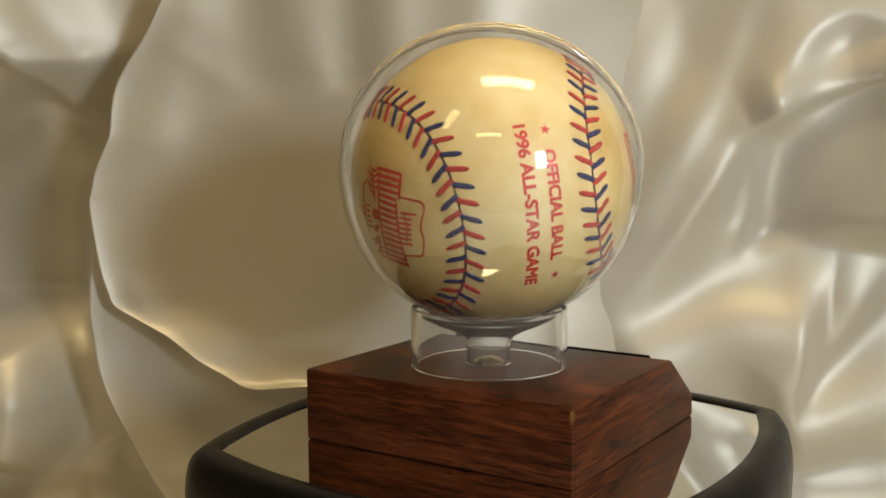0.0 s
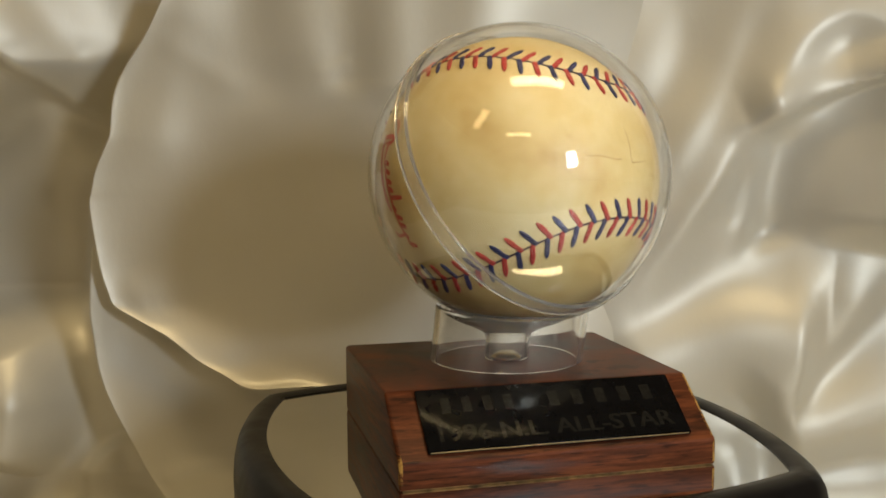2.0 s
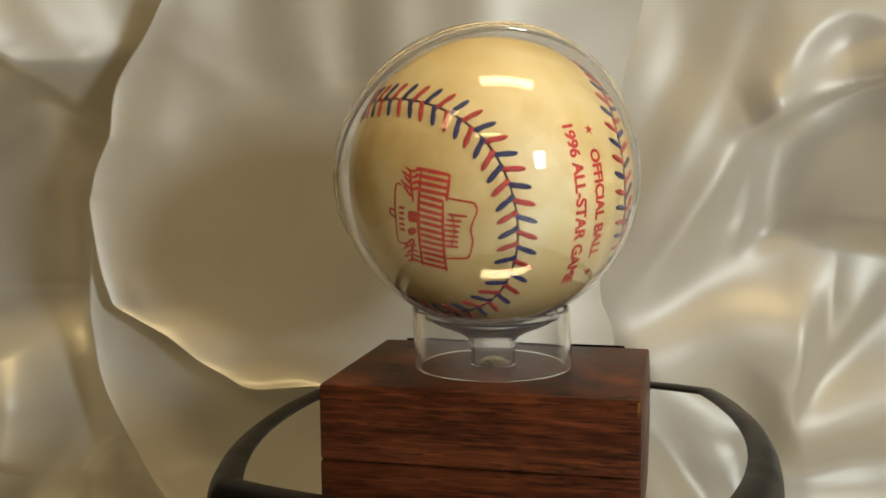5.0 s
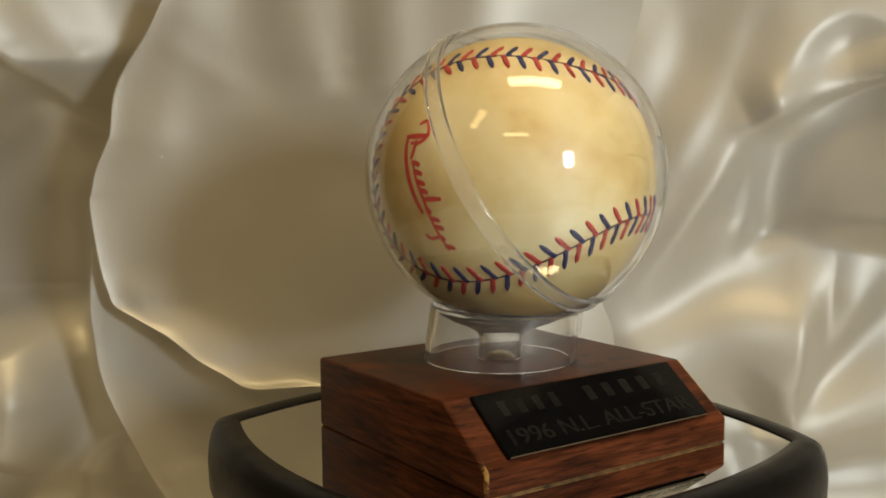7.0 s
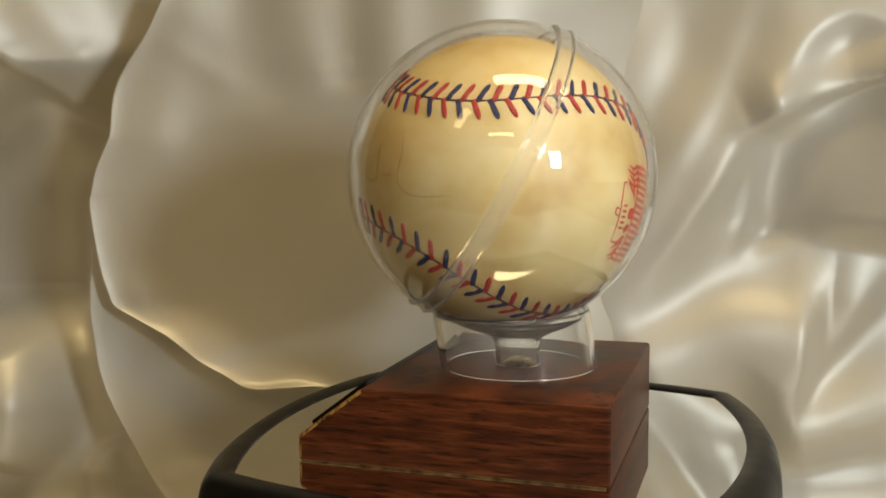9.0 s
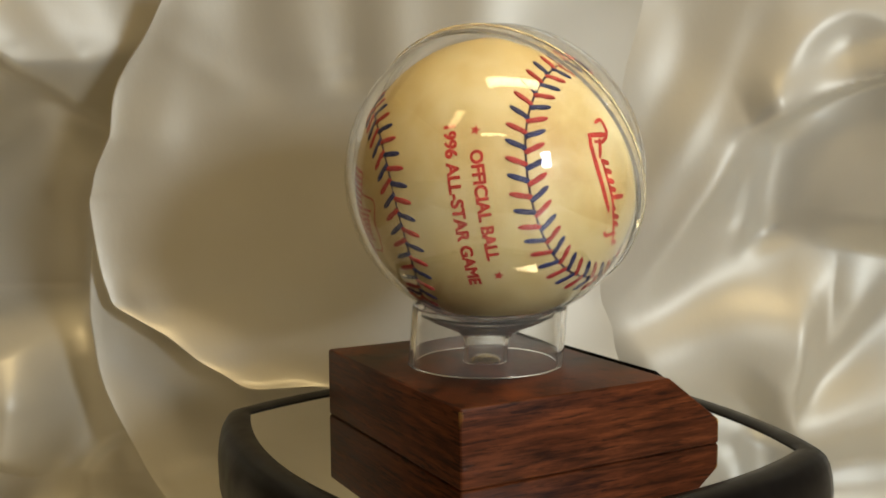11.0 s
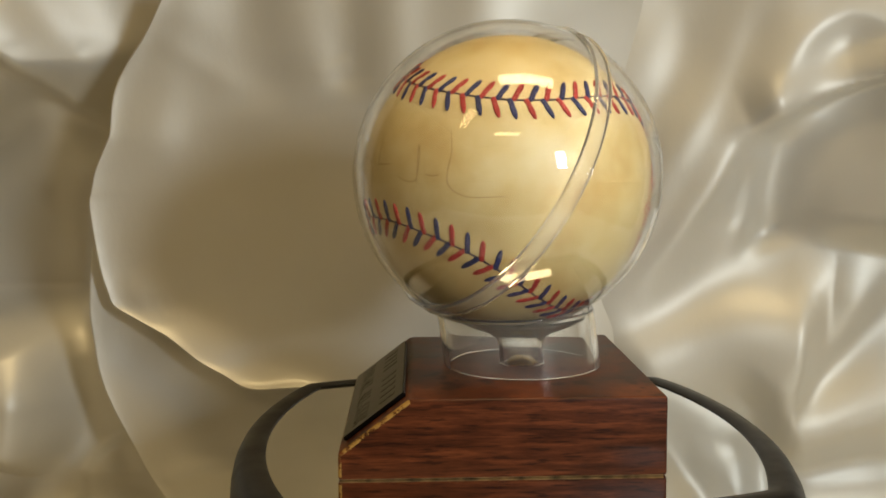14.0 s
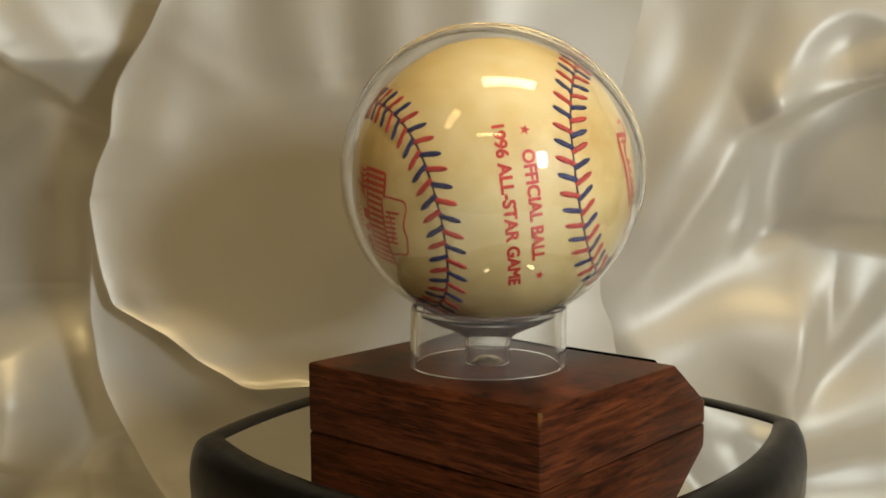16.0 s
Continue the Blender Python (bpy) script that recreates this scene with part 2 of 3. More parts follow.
def cloth_sheet(name, rows, parent, label=""):
    bm = bmesh.new()
    grid_mesh(bm, rows)
    ob = part(name, bm, SATIN, parent, label)
    mod = ob.modifiers.new("thickness", "SOLIDIFY")
    mod.thickness, mod.offset = 0.0006, -1
    return ob


def edge_table(points):
    P = smooth_line(points)
    return P[:, 0] * 0.001, P[:, 1] * 0.001


def satin_backdrop():
    cloth = new("satin_cloth")
    tagged(cloth, "cream satin cloth hung in loose shining folds behind the stand", "cloth")
    # the hanging sheet, which sweeps forward over the table at its foot
    xs = np.linspace(-0.34, 0.34, 560)
    zs = np.linspace(0.27, -0.058, 290)
    X, Z = np.meshgrid(xs, zs)
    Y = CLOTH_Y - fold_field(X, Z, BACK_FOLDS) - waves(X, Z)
    rows = [[(X[i, j], Y[i, j], Z[i, j]) for j in range(len(xs))] for i in range(len(zs))]
    last = rows[-1]
    for k in range(1, 15):
        a = k / 14 * math.pi / 2
        rows.append([(x, y - 0.024 * (1 - math.cos(a)), z - 0.024 * math.sin(a)) for x, y, z in last])
    for k in range(1, 9):
        rows.append([(x, y - 0.024 - 0.055 * k, -0.082 + 0.0008 * math.sin(40 * x + k)) for x, y, z in last])
    cloth_sheet("hanging_sheet", rows, cloth)
    # the fold behind: its free edge runs down to the lower left
    ex, ez = edge_table([(-156, 53), (-162, 40), (-164, 17), (-163, 4), (-161, -10), (-156, -24), (-148, -40), (-141, -53), (-131, -67)])
    rows = []
    for k in range(110):
        z = ez[0] + (ez[-1] - ez[0]) * k / 109
        x0 = np.interp(-z, -ez, ex)
        s = np.linspace(0, 1, 150) ** 1.15
        x = x0 + (0.075 - x0) * s
        zz = np.full_like(x, z)
        lift = 0.017 * (1 - s) ** 1.6 + 0.0015 * np.exp(-s * 60) - 0.030 * np.clip((s - 0.60) / 0.40, 0, 1)
        y = CLOTH_Y - 0.001 - lift - fold_field(x, zz, MID_FOLDS) - 0.5 * waves(x, zz)
        rows.append(list(zip(x, y, zz)))
    cloth_sheet("middle_fold", rows, cloth)
    # the front fold: a rounded petal with a free edge
    ex, ez = edge_table([(-124, 143), (-128, 135), (-135, 122), (-142, 112), (-147, 103), (-149, 95), (-150, 85), (-152, 80), (-156, 71), (-158, 63), (-159, 58), (-158, 45), (-156, 32), (-154, 25), (-151, 18), (-141, 12), (-130, 6), (-118, -3), (-109, -8), (-101, -12), (-90, -14), (-76, -14)])
    rows = []
    for k in range(170):
        z = ez[0] + (ez[-1] - ez[0]) * (1 - (1 - k / 169) ** 1.25)
        x0 = np.interp(-z, -ez, ex)
        s = np.linspace(0, 1, 190) ** 1.2
        x = x0 + (0.106 - x0) * s
        zz = np.full_like(x, z) + 0.0012 * np.sin(150 * x + 1) * np.exp(-((z - ez[-1]) / 0.004) ** 2)
        low = np.exp(-((z - ez[-1]) / 0.010))
        lift = 0.016 + 0.005 * np.sin(math.pi * np.clip(s, 0, 1)) + 0.010 * np.exp(-s * 7) + 0.0016 * np.exp(-s * 60) - 0.050 * np.clip((s - 0.50) / 0.50, 0, 1) ** 1.5 + 0.0025 * low
        y = CLOTH_Y - lift - fold_field(x, zz, FRONT_FOLDS) - 0.5 * waves(x, zz)
        rows.append(list(zip(x, y, zz)))
    cloth_sheet("front_fold", rows, cloth)
    return cloth


satin_backdrop()

# ---- turntable: a square with bulging sides, mirror top in a black rim
ANGLE = radians(1.17)


def bulged_square(mid, corner, per_side=28, soft=0.0):
    """Points of a square with bowed sides: half width mid at the middle of a side, corners at (corner, corner)."""
    sag = mid - corner
    R = (corner * corner + sag * sag) / (2 * sag)
    half = math.asin(corner / R)
    pts = []
    for k in range(4):
        turn = Matrix.Rotation(ANGLE + k * math.pi / 2, 2)
        for i in range(per_side):
            u = -1 + 2 * i / per_side
            a = u * half
            x, y = mid - R + R * math.cos(a), R * math.sin(a)
            if soft:
                f = abs(u) ** 10 * soft
                x, y = x - f, y - f * (1 if u > 0 else -1) * abs(u)
            pts.append(turn @ Vector((x, y)))
    return pts


def turntable():
    table = new("turntable")
    tagged(table, "black square turntable with bowed sides and mirror top", "turntable")
    bm = bmesh.new()
    loop = bulged_square(0.0654, 0.0551)
    bm.faces.new([bm.verts.new((x, y, 0.0)) for x, y in loop])
    low = [bm.verts.new((x, y, -0.002)) for x, y in loop]
    bm.faces.new(low[::-1])
    part("mirror", bm, MIRROR, table, "square mirror plate with bowed sides", False)
    bm = bmesh.new()
    rings = []
    for mid, cor, z, soft in ((0.0652, 0.0549, -0.0025, 0), (0.0652, 0.0549, 0.0003, 0), (0.0658, 0.0555, 0.0008, 0), (0.0682, 0.0575, 0.0010, 0.0002),
                              (0.0706, 0.0594, 0.0006, 0.0004), (0.0722, 0.0607, -0.0006, 0.0007), (0.0734, 0.0617, -0.0028, 0.0009), (0.0741, 0.0623, -0.0060, 0.0010),
                              (0.0744, 0.0626, -0.0100, 0.0010), (0.0742, 0.0624, -0.0170, 0.0010), (0.0725, 0.0610, -0.0195, 0.0022), (0.0600, 0.0500, -0.0200, 0)):
        rings.append([(x, y, z) for x, y in bulged_square(mid, cor, soft=soft)])
    grid_mesh(bm, rings, True)
    part("rim", bm, BLACK_PLASTIC, table, "rounded black plastic rim")
    bm = bmesh.new()
    lathe(bm, [(0.0, -0.0805), (0.060, -0.0805), (0.062, -0.079), (0.054, -0.021), (0.052, -0.0195), (0.0, -0.0195)], (0, 0, 0), 64)
    part("foot", bm, BLACK_PLASTIC, table)
    return table


TURNTABLE = turntable()

# ---- display stand: wooden block with a sloped front, name plate, clear ring, cup and two-piece ball case
BW, BL, BH, SLOPE, FRONT = 0.0805, 0.0792, 0.0197, 0.0173, 0.0066
BX, BY = 0.0013, -0.0038
RING = Vector((0.0021, 0.0048, BH))
CASE = Vector((0.0043, 0.0004, 0.0713))
CASE_OUT, CASE_IN = 0.0413, 0.0404


def text_mesh(words, size):
    cu = bpy.data.curves.new("lettering", "FONT")
    cu.body, cu.size, cu.align_x, cu.align_y = words, size, "CENTER", "CENTER"
    cu.resolution_u = 4
    ob = new("lettering", cu)
    deps = bpy.context.evaluated_depsgraph_get()
    me = bpy.data.meshes.new_from_object(ob.evaluated_get(deps))
    bm = bmesh.new()
    bm.from_mesh(me)
    bpy.data.objects.remove(ob)
    bpy.data.meshes.remove(me)
    bpy.data.curves.remove(cu)
    return bm


def fit_text(bm, width, height):
    xs = [v.co.x for v in bm.verts]
    ys = [v.co.y for v in bm.verts]
    for v in bm.verts:
        v.co.x = (v.co.x - (min(xs) + max(xs)) / 2) * width / (max(xs) - min(xs))
        v.co.y = (v.co.y - (min(ys) + max(ys)) / 2) * height / (max(ys) - min(ys))
        v.co.z = 0


def wooden_block(stand):
    bm = bmesh.new()
    prof = [(-BL / 2, 0), (BL / 2, 0), (BL / 2, BH), (-BL / 2 + SLOPE, BH), (-BL / 2, FRONT)]
    vs = [[bm.verts.new((s * BW / 2 + BX, y + BY, z)) for y, z in prof] for s in (-1, 1)]
    bm.faces.new(vs[0][::-1]), bm.faces.new(vs[1])
    for i in range(5):
        j = (i + 1) % 5
        bm.faces.new((vs[0][i], vs[0][j], vs[1][j], vs[1][i]))
    bmesh.ops.recalc_face_normals(bm, faces=bm.faces)
    made = bmesh.ops.bevel(bm, geom=bm.edges[:], offset=0.0009, segments=3, profile=0.5, affect="EDGES")
    for f in made["faces"]:
        c = f.calc_center_median()
        side = abs(c.x - BX) > BW / 2 - 0.0011
        sloped = c.y < BY - BL / 2 + SLOPE
        if c.z < 0.0011:
            # slot 2: the lowest bevel row, with its glint painted pale
            f.material_index = 2 if c.z < 0.0005 and c.y < BY + BL / 2 - 0.002 and c.x > BX - BW / 2 + 0.001 else 0
        else:
            f.material_index = 1 if side and (c.z < BH - 0.0011 or sloped) else 0
    return part("block", bm, [WOOD, WORN, FOOT_EDGE], stand, "dark walnut laminate block with chipped yellow edges", True, 16)


def name_plate(stand):
    """Black plate on the sloped front; x runs to the right, y up the slope."""
    down = Vector((0, -SLOPE, FRONT - BH)).normalized()
    out = Vector((0, -(BH - FRONT), SLOPE)).normalized()
    length = math.hypot(SLOPE, BH - FRONT)
    mid = Vector((BX, -BL / 2 + SLOPE / 2 + BY, (BH + FRONT) / 2)) - down * length * 0.022
    m = Matrix((( 1, -down.x, out.x, mid.x), (0, -down.y, out.y, mid.y), (0, -down.z, out.z, mid.z), (0, 0, 0, 1)))
    w, h, thick = 0.0670, length * 0.864, 0.0012
    bm = bmesh.new()
    bmesh.ops.create_cube(bm, size=1, matrix=m @ Matrix.Translation((0.0005, 0, thick / 2)) @ Matrix.Diagonal((w, h, thick, 1)))
    bmesh.ops.bevel(bm, geom=bm.edges[:], offset=0.00025, segments=2, affect="EDGES")
    plate = part("name_plate", bm, BLACK_GLOSS, stand, "glossy black plate with dim engraved lettering", True, 16)
    face = m @ Matrix.Translation((0.0005, 0, thick + 0.00004))
    bm = text_mesh("1996 N.L. ALL-STAR", 0.004)
    fit_text(bm, 0.0600, 0.0046)
    bold = bmesh.new()
    for dx in (-0.00018, 0.0, 0.00018):
        me = bpy.data.meshes.new("lettering")
        bm.to_mesh(me)
        me.transform(face @ Matrix.Translation((0.0001 + dx, -0.0044, 0.00001 + dx * 0.05)))
        bold.from_mesh(me)
        bpy.data.meshes.remove(me)
    bm.free()
    part("lettering", bold, ENGRAVED, plate, "dim grey engraved line of letters", False)
    # the upper line: two groups of plain upright bars
    for x0, x1, count in ((-0.0294, -0.0082, 4), (-0.0022, 0.0290, 5)):
        pitch = (x1 - x0) / count
        for k in range(count):
            bm = bmesh.new()
            bmesh.ops.create_cube(bm, size=1, matrix=face @ Matrix.Translation((x0 + pitch * (k + 0.5), 0.0040, 0)) @ Matrix.Diagonal((pitch * 0.42, 0.0046, 0.00006, 1)))
            part("engraved_bar", bm, ENGRAVED, plate, "dim grey engraved bar", False)
    bm = bmesh.new()
    bmesh.ops.create_cube(bm, size=1, matrix=m @ Matrix.Translation((0.0004, -h / 2 - 0.0001, thick * 0.8)) @ Matrix.Diagonal((w * 0.98, 0.0002, 0.0003, 1)))
    part("plate_edge", bm, GILT, plate, "thin pale worn lower edge", False)


def case_half(stand, side):
    """Half of the clear ball: a shell with low ribs where the two halves lap."""
    axis = Vector((0.3873, -0.7970, 0.4634)).normalized()
    turn = axis.to_track_quat("Z", "Y").to_matrix().to_4x4()
    joint = math.acos(0.054)
    steps = [0.0, 0.004, 0.008, 0.012, 0.016, 0.020, 0.028, 0.040, 0.060, 0.085, 0.100, 0.108, 0.112, 0.116, 0.120, 0.124, 0.128, 0.132, 0.140, 0.155]
    end = joint if side > 0 else math.pi - joint
    turns = steps + [0.155 + (end - 0.155) * k / 36 for k in range(1, 37)]
    rows = [[], []]
    for u in turns:
        a = joint - side * u
        rib = 0.00005 * math.exp(-(u / 0.009) ** 2)
        lap = 0.00003 / (1 + math.exp((u - 0.120) / 0.003)) if side > 0 else 0.00003 * math.exp(-(u / 0.012) ** 2)
        rows[0].append(((CASE_OUT + rib) * math.sin(a), (CASE_OUT + rib) * math.cos(a)))
        rows[1].append(((CASE_IN - lap) * math.sin(a), (CASE_IN - lap) * math.cos(a)))
    bm = bmesh.new()
    seg = 128
    for k, prof in enumerate(rows):
        ring = [[(max(r, 0) * math.cos(2 * math.pi * g / seg), max(r, 0) * math.sin(2 * math.pi * g / seg), z) for g in range(seg)] for r, z in prof]
        if (k == 0) == (side > 0):
            ring = ring[::-1]
        grid_mesh(bm, ring, True)
    bmesh.ops.remove_doubles(bm, verts=bm.verts, dist=0.00001)
    bmesh.ops.dissolve_degenerate(bm, dist=0.000001, edges=bm.edges)
    bm.transform(Matrix.Translation(CASE) @ turn)
    bm.normal_update()
    for f in bm.faces:
        c = f.calc_center_median() - CASE
        if (f.normal.dot(c) > 0) != (c.length > (CASE_OUT + CASE_IN) / 2):
            f.normal_flip()
    ob = part("case_half", bm, CLEAR, stand, "clear acrylic half of the ball case")
    ob.visible_shadow = False


def display_stand():
    stand = new("display_stand")
    tagged(stand, "dark wooden ball stand with black name plate and clear round case", "trophy stand")
    wooden_block(stand)
    name_plate(stand)
    bm = bmesh.new()
    lathe(bm, [(0.0199, 0.0001), (0.0215, 0.0001), (0.0215, 0.0155), (0.0212, 0.0160), (0.0202, 0.0156), (0.0199, 0.0152)], RING, 112, (0.075, -0.14))
    ob = part("ring", bm, RING_CLEAR, stand, "clear acrylic ring under the ball case", True, 16)
    ob.visible_shadow = False
    bm = bmesh.new()
    wall = smooth_line([(0.0062, 0.0004), (0.0062, 0.0030), (0.0061, 0.0056), (0.0072, 0.0078), (0.0104, 0.0096), (0.0150, 0.0115), (0.0184, 0.0134)], 5)
    inner = smooth_line([(0.0184, 0.0141), (0.0150, 0.0123), (0.0104, 0.0106), (0.0068, 0.0090), (0.0052, 0.0070), (0.0050, 0.0030), (0.0050, 0.0004)], 5)
    lathe(bm, [tuple(p) for p in wall] + [tuple(p) for p in inner], RING, 72, (0.05, -0.09))
    ob = part("cup", bm, HAZY, stand, "hazy acrylic cup on a short stem")
    ob.visible_shadow = False
    bm = bmesh.new()
    lathe(bm, [(0.0, 0.0), (0.0040, 0.0), (0.0042, 0.0004), (0.0036, 0.0010), (0.0018, 0.0014), (0.0, 0.0015)], RING + Vector((0, 0, 0.0003)), 32)
    part("screw", bm, BRASS, stand, "small brass screw inside the stem")
    for side in (1, -1):
        case_half(stand, side)
    # the lap joint: a scuffed band just outside the shell
    axis = Vector((0.3873, -0.7970, 0.4634)).normalized()
    turn = axis.to_track_quat("Z", "Y").to_matrix().to_4x4()
    joint = math.acos(0.054)
    bm = bmesh.new()
    inside = CASE_OUT + 0.00008
    profile = []
    for k in range(41):
        u = k / 40
        edge = min(u, 1 - u) * 0.118 * CASE_OUT
        rise = 0.00028 * min(1, edge / 0.0002) + 0.00050 * math.exp(-((edge - 0.00050) / 0.00030) ** 2)
        a = joint - 0.118 * u
        profile.append(((CASE_OUT + 0.0001 + rise) * math.sin(a), (CASE_OUT + 0.0001 + rise) * math.cos(a)))
    profile += [(inside * math.sin(joint - 0.118 * (1 - k / 8)), inside * math.cos(joint - 0.118 * (1 - k / 8))) for k in range(9)]
    lathe(bm, profile, (0, 0, 0), 128)
    bm.transform(Matrix.Translation(CASE) @ turn)
    ob = part("joint_band", bm, FROSTED, stand, "scuffed translucent lap joint of the case", True, 16)
    ob.visible_shadow = False
    return stand


STAND = display_stand()

# ---- baseball
BALL = CASE + Vector((-0.0007, 0.0, -0.00135))
BALL_R = 0.0386
SEAM_TURN = Matrix(((0.70498, 0.00598, -0.70920), (0.68392, -0.27046, 0.67757), (-0.18776, -0.96271, -0.19475)))


def seam_line(n):
    """n points spaced evenly along the seam, on the unit sphere."""
    t = np.linspace(0, 4 * math.pi, 6001)
    th = math.pi / 2 - 1.1369 * np.cos(t) + 0.0141 * np.cos(3 * t)
    ph = t / 2 + 0.3900 * np.sin(2 * t) + 0.0139 * np.sin(4 * t)
    P = np.stack([np.sin(th) * np.cos(ph), np.sin(th) * np.sin(ph), np.cos(th)], 1) @ np.array(SEAM_TURN).T
    run = np.concatenate([[0], np.cumsum(np.linalg.norm(np.diff(P, axis=0), axis=1))])
    at = np.linspace(0, run[-1], n, endpoint=False)
    Q = np.stack([np.interp(at, run, P[:, i]) for i in range(3)], 1)
    return Q / np.linalg.norm(Q, axis=1)[:, None]


def patch_frame(centre, toward):
    """Axes on the ball's surface: x along toward, z outward."""
    n = Vector(centre).normalized()
    ex = Vector(toward)
    ex = (ex - n * ex.dot(n)).normalized()
    return n, ex, n.cross(ex)


def wrap(bm, frame_axes, lift=0.00010):
    """Lays a flat drawing (metres) on the ball round the patch's centre."""
    n, ex, ey = frame_axes
    for v in bm.verts:
        r = math.hypot(v.co.x, v.co.y)
        if r < 1e-9:
            v.co = BALL + n * (BALL_R + lift)
            continue
        d = (ex * v.co.x + ey * v.co.y) / r
        a = r / BALL_R
        v.co = BALL + (n * math.cos(a) + d * math.sin(a)) * (BALL_R + lift + v.co.z)


def stroke(bm, pts, width):
    """A ribbon along a 2D line (metres), pointed a little at its ends."""
    P = smooth_line(pts, 8)
    rows = []
    for i, p in enumerate(P):
        d = P[min(i + 1, len(P) - 1)] - P[max(i - 1, 0)]
        d = d / (np.linalg.norm(d) + 1e-9)
        u = i / (len(P) - 1)
        w = width / 2 * (0.55 + 0.45 * math.sin(math.pi * u) ** 0.5)
        rows.append([(p[0] - d[1] * w, p[1] + d[0] * w, 0), (p[0] + d[1] * w, p[1] - d[0] * w, 0)])
    grid_mesh(bm, rows)


def baseball():
    ball = new("baseball")
    tagged(ball, "aged cream leather baseball with red and navy stitches", "baseball")
    S2 = seam_line(900)
    bm = bmesh.new()
    bmesh.ops.create_icosphere(bm, subdivisions=6, radius=1)
    V = np.array([v.co[:] for v in bm.verts])
    V /= np.linalg.norm(V, axis=1)[:, None]
    dist = np.concatenate([np.arccos(np.clip((V[i:i + 2000] @ S2.T).max(1), -1, 1)) for i in range(0, len(V), 2000)]) * BALL_R * 1000
    lift = 0.00030 * np.exp(-((dist - 1.3) / 1.3) ** 2) - 0.00030 * np.exp(-(dist / 0.55) ** 2)
    lift -= 0.00010 * np.exp(-((dist - 5.2) / 0.9) ** 2)
    for v, p, l in zip(bm.verts, V, lift):
        v.co = BALL + Vector(p) * (BALL_R + l)
    cover = part("cover", bm, LEATHER, ball, "aged yellowed leather cover")
    # the dark line where the two leather pieces meet
    N = 640
    Q = seam_line(N)
    bm = bmesh.new()
    rows = []
    for i in range(N + 1):
        p, q = Vector(Q[i % N]), Vector(Q[(i + 1) % N])
        d = (q - p).normalized()
        s = d.cross(p).normalized()
        c = BALL + p * (BALL_R + 0.00006)
        rows.append([c + s * 0.00030 * math.cos(a) + p * 0.00022 * math.sin(a) for a in (0, math.pi / 3, 2 * math.pi / 3, math.pi, 4.2, 5.2)])
    grid_mesh(bm, rows, True)
    part("seam", bm, DARK_SEAM, ball, "dark joint between the leather pieces")
    # one stitch, bent over the ball, then repeated along both sides of the seam
    bm = bmesh.new()
    rows = []
    for k in range(9):
        u = k / 8
        a = (-0.0003 + u * 0.0056) / BALL_R
        w = 0.00074 * (0.75, 0.95, 1, 1, 1, 0.97, 0.90, 0.72, 0.35)[k]
        top = 0.00042 if 0 < k < 8 else 0.0002
        rows.append([((BALL_R + top * math.sin(g) + (0.00012 if u < 0.8 else 0.0)) * math.sin(a), w * math.cos(g), (BALL_R + top * math.sin(g) + 0.0001) * math.cos(a))
                     for g in (0.0, 0.75, 1.57, 2.39, 3.14, 4.71)])
    vs = grid_mesh(bm, rows, True)
    bm.faces.new(vs[0]), bm.faces.new(vs[-1][::-1])
    bmesh.ops.recalc_face_normals(bm, faces=bm.faces)
    red = finish("stitch", bm, RED_THREAD)
    blue = red.copy()
    blue.materials.clear()
    blue.materials.append(BLUE_THREAD)
    COUNT = 108
    Q = seam_line(COUNT * 4)
    for i in range(COUNT * 2):
        side = 1 if i % 2 == 0 else -1
        k = (i // 2) * 4 + (0 if side > 0 else 1)
        p = Vector(Q[k % len(Q)])
        d = (Vector(Q[(k + 1) % len(Q)]) - Vector(Q[k - 1])).normalized()
        out = d.cross(p).normalized() * side
        lean = radians(24 + random.uniform(-3, 3))
        x = (out * math.cos(lean) + d * STITCH_LEAN * math.sin(lean)).normalized()
        z = p
        x = (x - z * x.dot(z)).normalized()
        y = z.cross(x)
        colour = ((i // 2) + (0 if side > 0 else 1)) % 2
        ob = new("stitch", red if colour else blue)
        ob.parent = ball
        ob.matrix_basis = Matrix(((x.x, y.x, z.x, BALL.x), (x.y, y.y, z.y, BALL.y), (x.z, y.z, z.z, BALL.z), (0, 0, 0, 1)))
    # printed lines, read downward along the ball
    text = patch_frame((-0.757, 0.637, -0.145), (0.016, -0.175, -0.908))
    for words, wide, tall, y in (("OFFICIAL BALL", 0.0276, 0.0030, 0.0030), ("1996 ALL-STAR GAME", 0.0415, 0.0030, -0.0032)):
        bm = text_mesh(words, 0.003)
        fit_text(bm, wide, tall)
        bmesh.ops.translate(bm, verts=bm.verts, vec=(0, y, 0))
        old = bmesh.new()
        for k in range(9):
            dx, dy = (0.00021 * math.cos(k * math.pi / 4), 0.00017 * math.sin(k * math.pi / 4)) if k < 8 else (0, 0)
            tmp = bm.copy()
            bmesh.ops.translate(tmp, verts=tmp.verts, vec=(dx, dy, 0.000002 * k))
            me = bpy.data.meshes.new("print")
            tmp.to_mesh(me)
            tmp.free()
            old.from_mesh(me)
            bpy.data.meshes.remove(me)
        bm.free()
        wrap(old, text)
        part("printed_line", old, RED_INK, cover, "red printed capital letters", False)
    for x in (-0.0188, 0.0188):
        bm = bmesh.new()
        c = bm.verts.new((x, 0.0033, 0))
        pts = [bm.verts.new((x + (0.0015 if k % 2 == 0 else 0.0006) * math.sin(math.pi * k / 5), 0.0033 + (0.0015 if k % 2 == 0 else 0.0006) * math.cos(math.pi * k / 5), 0)) for k in range(10)]
        for k in range(10):
            bm.faces.new((c, pts[(k + 1) % 10], pts[k]))
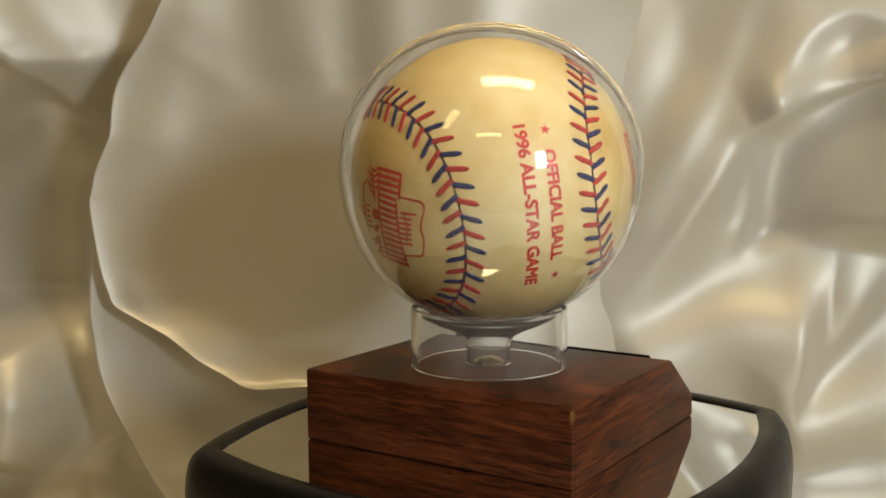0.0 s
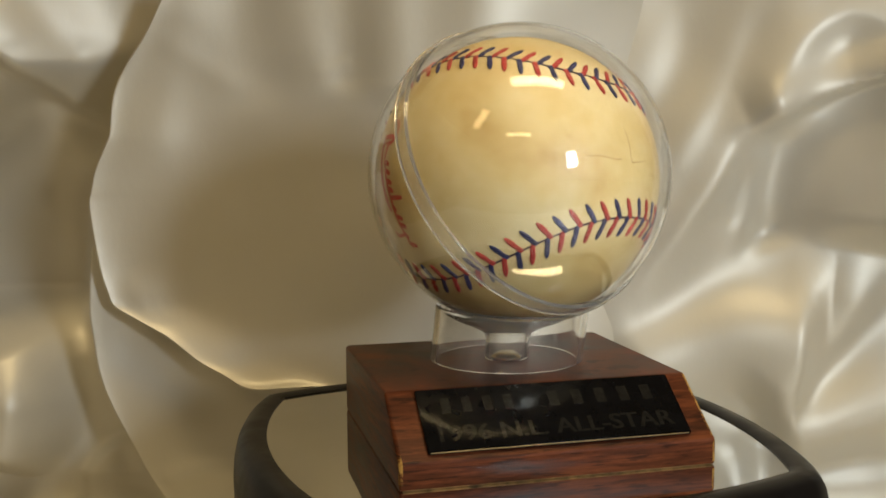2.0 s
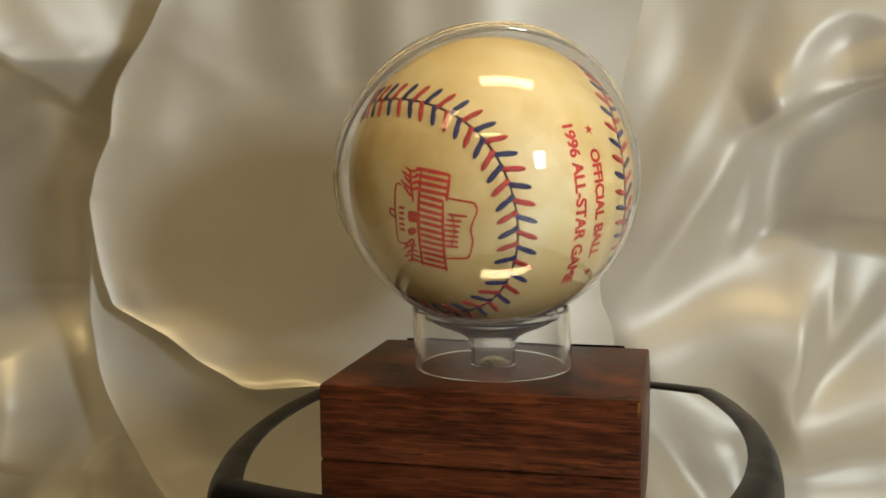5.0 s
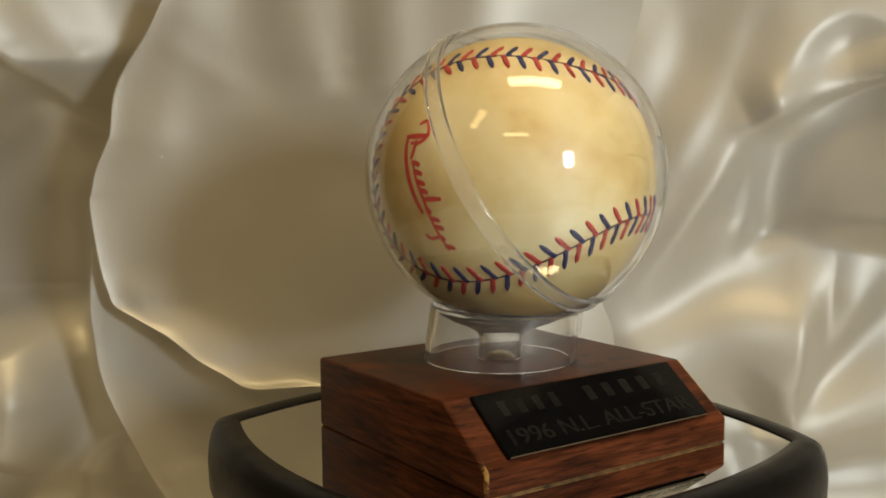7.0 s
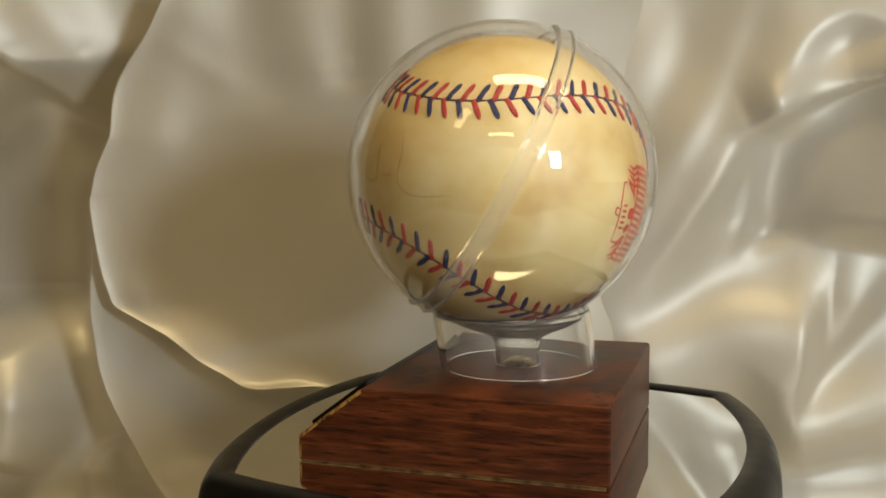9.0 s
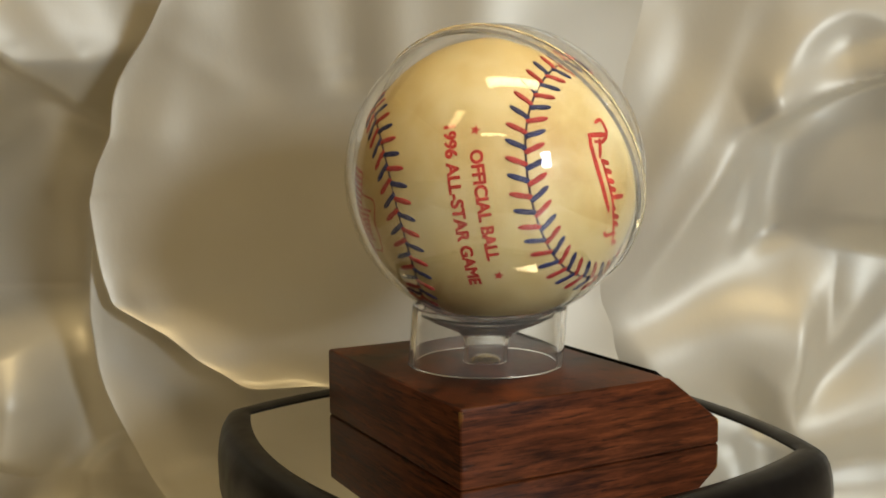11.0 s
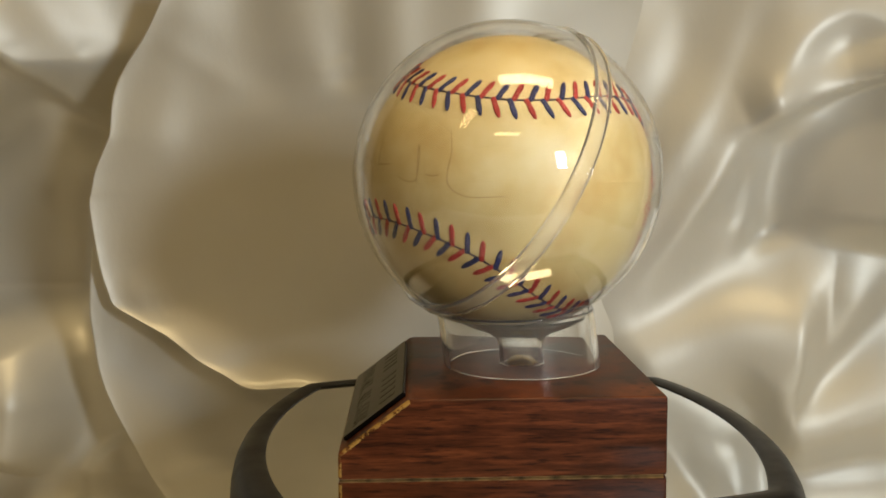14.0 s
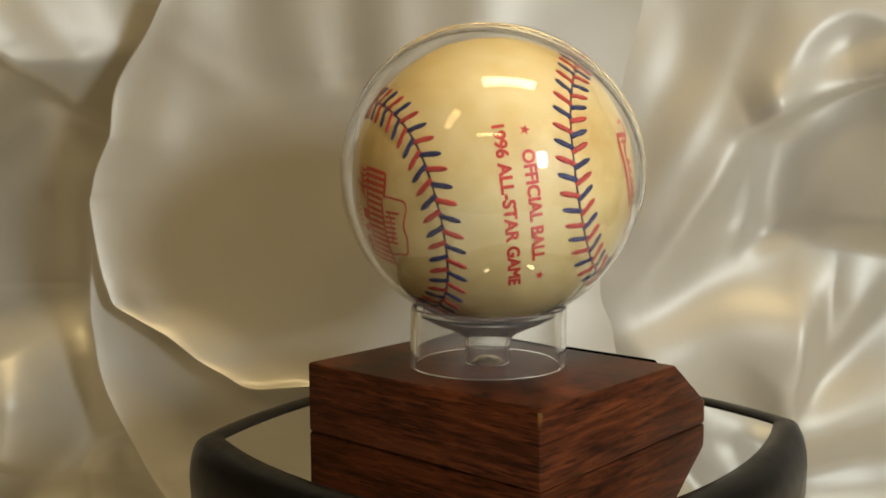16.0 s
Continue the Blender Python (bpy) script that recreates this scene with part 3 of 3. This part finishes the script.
        wrap(bm, text)
        part("printed_star", bm, RED_INK, cover, "small red printed star", False)
    # maker's mark: plain slanted strokes over a sweeping underline
    mark = patch_frame((-0.950, -0.310, -0.030), (0.095, -0.29, -0.76))
    bm = bmesh.new()
    stroke(bm, [(-0.0152, 0.0020), (-0.0150, 0.0044), (-0.0120, 0.0042), (-0.0108, 0.0015), (-0.0118, -0.0012)], 0.00100)
    stroke(bm, [(-0.0138, -0.0022), (-0.0126, 0.0010), (-0.0114, 0.0040)], 0.00122)
    stroke(bm, [(-0.0118, 0.0008), (-0.0096, -0.0006), (-0.0080, -0.0018)], 0.00100)
    for x, tall in ((-0.0066, 0.0022), (-0.0044, 0.0022), (-0.0020, 0.0022), (0.0000, 0.0022), (0.0024, 0.0048), (0.0044, 0.0010), (0.0068, 0.0022), (0.0088, 0.0022), (0.0112, 0.0010), (0.0138, 0.0022)):
        stroke(bm, [(x - 0.0008, -0.0018), (x, -0.0018 + tall / 2), (x + 0.0009, -0.0018 + tall)], 0.00116)
    stroke(bm, [(-0.0072, -0.0014), (-0.0030, -0.0016), (0.0020, -0.0014), (0.0070, -0.0016), (0.0146, -0.0014)], 0.00078)
    stroke(bm, [(0.0108, -0.0010), (0.0104, -0.0040), (0.0088, -0.0050)], 0.00089)
    stroke(bm, [(-0.0136, -0.0016), (-0.0110, -0.0028), (-0.0060, -0.0036), (0.0000, -0.0036), (0.0046, -0.0030)], 0.00122)
    bmesh.ops.transform(bm, matrix=Matrix.Diagonal((1.10, 1.12, 1, 1)), verts=bm.verts)
    wrap(bm, mark)
    part("printed_mark", bm, RED_INK, cover, "red printed slanted strokes over a swoosh", False)
    # event emblem: a block of bars, ornament left and right of it, two thin outlines
    emblem = patch_frame((0.235, 0.946, -0.222), (0.02, -0.20, -0.69))
    bm = bmesh.new()
    for k in range(16):
        x = -0.0123 + k * 0.00161
        tall = k < 4
        lo = -0.0034 if tall else -0.0016 - 0.0006 * (k % 3 == 0)
        hi = 0.0056 if tall else 0.0046 - 0.0005 * (k % 4 == 2)
        stroke(bm, [(x - 0.0004, lo), (x, (lo + hi) / 2), (x + 0.0005, hi)], 0.00098)
    for y, x0, x1 in ((-0.0019, -0.0128, 0.0124), (0.0044, -0.0050, 0.0132), (0.0056, -0.0120, -0.0056)):
        stroke(bm, [(x0, y), ((x0 + x1) / 2, y - 0.0001), (x1, y - 0.0003)], 0.00085)
    # script strip and its outline
    stroke(bm, [(-0.0064, 0.0048), (-0.0059, 0.0090), (-0.0054, 0.0120), (-0.0036, 0.0128)], 0.00055)
    stroke(bm, [(-0.0036, 0.0128), (0.0010, 0.0112), (0.0040, 0.0116), (0.0074, 0.0108)], 0.00055)
    stroke(bm, [(0.0074, 0.0108), (0.0088, 0.0098), (0.0090, 0.0070), (0.0093, 0.0046)], 0.00055)
    for k in range(7):
        x = -0.0024 + k * 0.00135
        stroke(bm, [(x, 0.0056 + 0.0006 * (k in (5, 6)) - 0.0004 * k), (x + 0.0001, 0.0074), (x + 0.0002, 0.0092 - 0.00025 * k + 0.0012 * (k == 0))], 0.00075)
    stroke(bm, [(-0.0026, 0.0066), (0.0014, 0.0072), (0.0060, 0.0062)], 0.0005)
    # fans of short lines at both ends
    for k in range(5):
        for x, turn in ((-0.0124, 1), (0.0116, -1)):
            stroke(bm, [(x + turn * 0.0016 * k, -0.0022 - 0.0003 * k), (x + turn * (0.0014 * k + 0.0006), -0.0046), (x + turn * (0.0011 * k - 0.0002), -0.0066 - 0.0009 * (k % 2))], 0.00065)
    stroke(bm, [(-0.0118, -0.0050), (-0.0086, -0.0044), (-0.0044, -0.0034)], 0.0008)
    stroke(bm, [(0.0112, -0.0052), (0.0080, -0.0046), (0.0054, -0.0036)], 0.0008)
    # outline beside the block, with a filled square, a wedge and a column of marks
    stroke(bm, [(-0.0082, -0.0072), (-0.0080, -0.0088), (-0.0040, -0.0090), (0.0010, -0.0088), (0.0066, -0.0088)], 0.00055)
    stroke(bm, [(0.0066, -0.0088), (0.0068, -0.0070), (0.0060, -0.0044)], 0.00055)
    stroke(bm, [(-0.0022, -0.0036), (-0.0008, -0.0036), (0.0006, -0.0036)], 0.0030)
    stroke(bm, [(0.0022, -0.0030), (0.0030, -0.0040), (0.0036, -0.0052)], 0.0018)
    for k in range(5):
        x = -0.0026 + k * 0.0014
        stroke(bm, [(x, -0.0078), (x, -0.0070), (x, -0.0060)], 0.0007)
    stroke(bm, [(-0.0014, -0.0088), (-0.0018, -0.0104), (-0.0004, -0.0106), (0.0002, -0.0090)], 0.0005)
    wrap(bm, emblem)
    part("printed_emblem", bm, RED_INK, cover, "red printed emblem of bars and brackets", False)
    # faded pen strokes between the seams
    pen = patch_frame((0.66, -0.74, 0.12), (0.74, 0.66, 0.0))
    bm = bmesh.new()
    for line in ([(-0.0220, 0.0032), (-0.0180, 0.0028), (-0.0135, 0.0016), (-0.0120, 0.0018)], [(-0.0082, 0.0090), (-0.0080, 0.0050), (-0.0082, 0.0010), (-0.0064, 0.0006), (-0.0030, 0.0006)],
                 [(0.0000, -0.0022), (0.0030, -0.0034), (0.0062, -0.0030), (0.0068, 0.0020), (0.0062, 0.0050), (0.0066, -0.0040)], [(0.0090, -0.0016), (0.0110, -0.0020), (0.0128, -0.0016)],
                 [(0.0142, 0.0092), (0.0154, 0.0040), (0.0150, -0.0036), (0.0200, -0.0066), (0.0290, -0.0062)]):
        stroke(bm, line, 0.00027)
    wrap(bm, pen, 0.00006)
    part("pen_strokes", bm, FADED_INK, cover, "faint faded brown pen strokes", False)
    return ball


STITCH_LEAN = 1
BASEBALL = baseball()


def motions():
    rows = [(i * 0.25, pose(0, 0, 0, 0, 0, spin(i * 0.25))) for i in range(65)]
    for thing in (TURNTABLE, STAND, BASEBALL):
        walk(thing, rows)


motions()
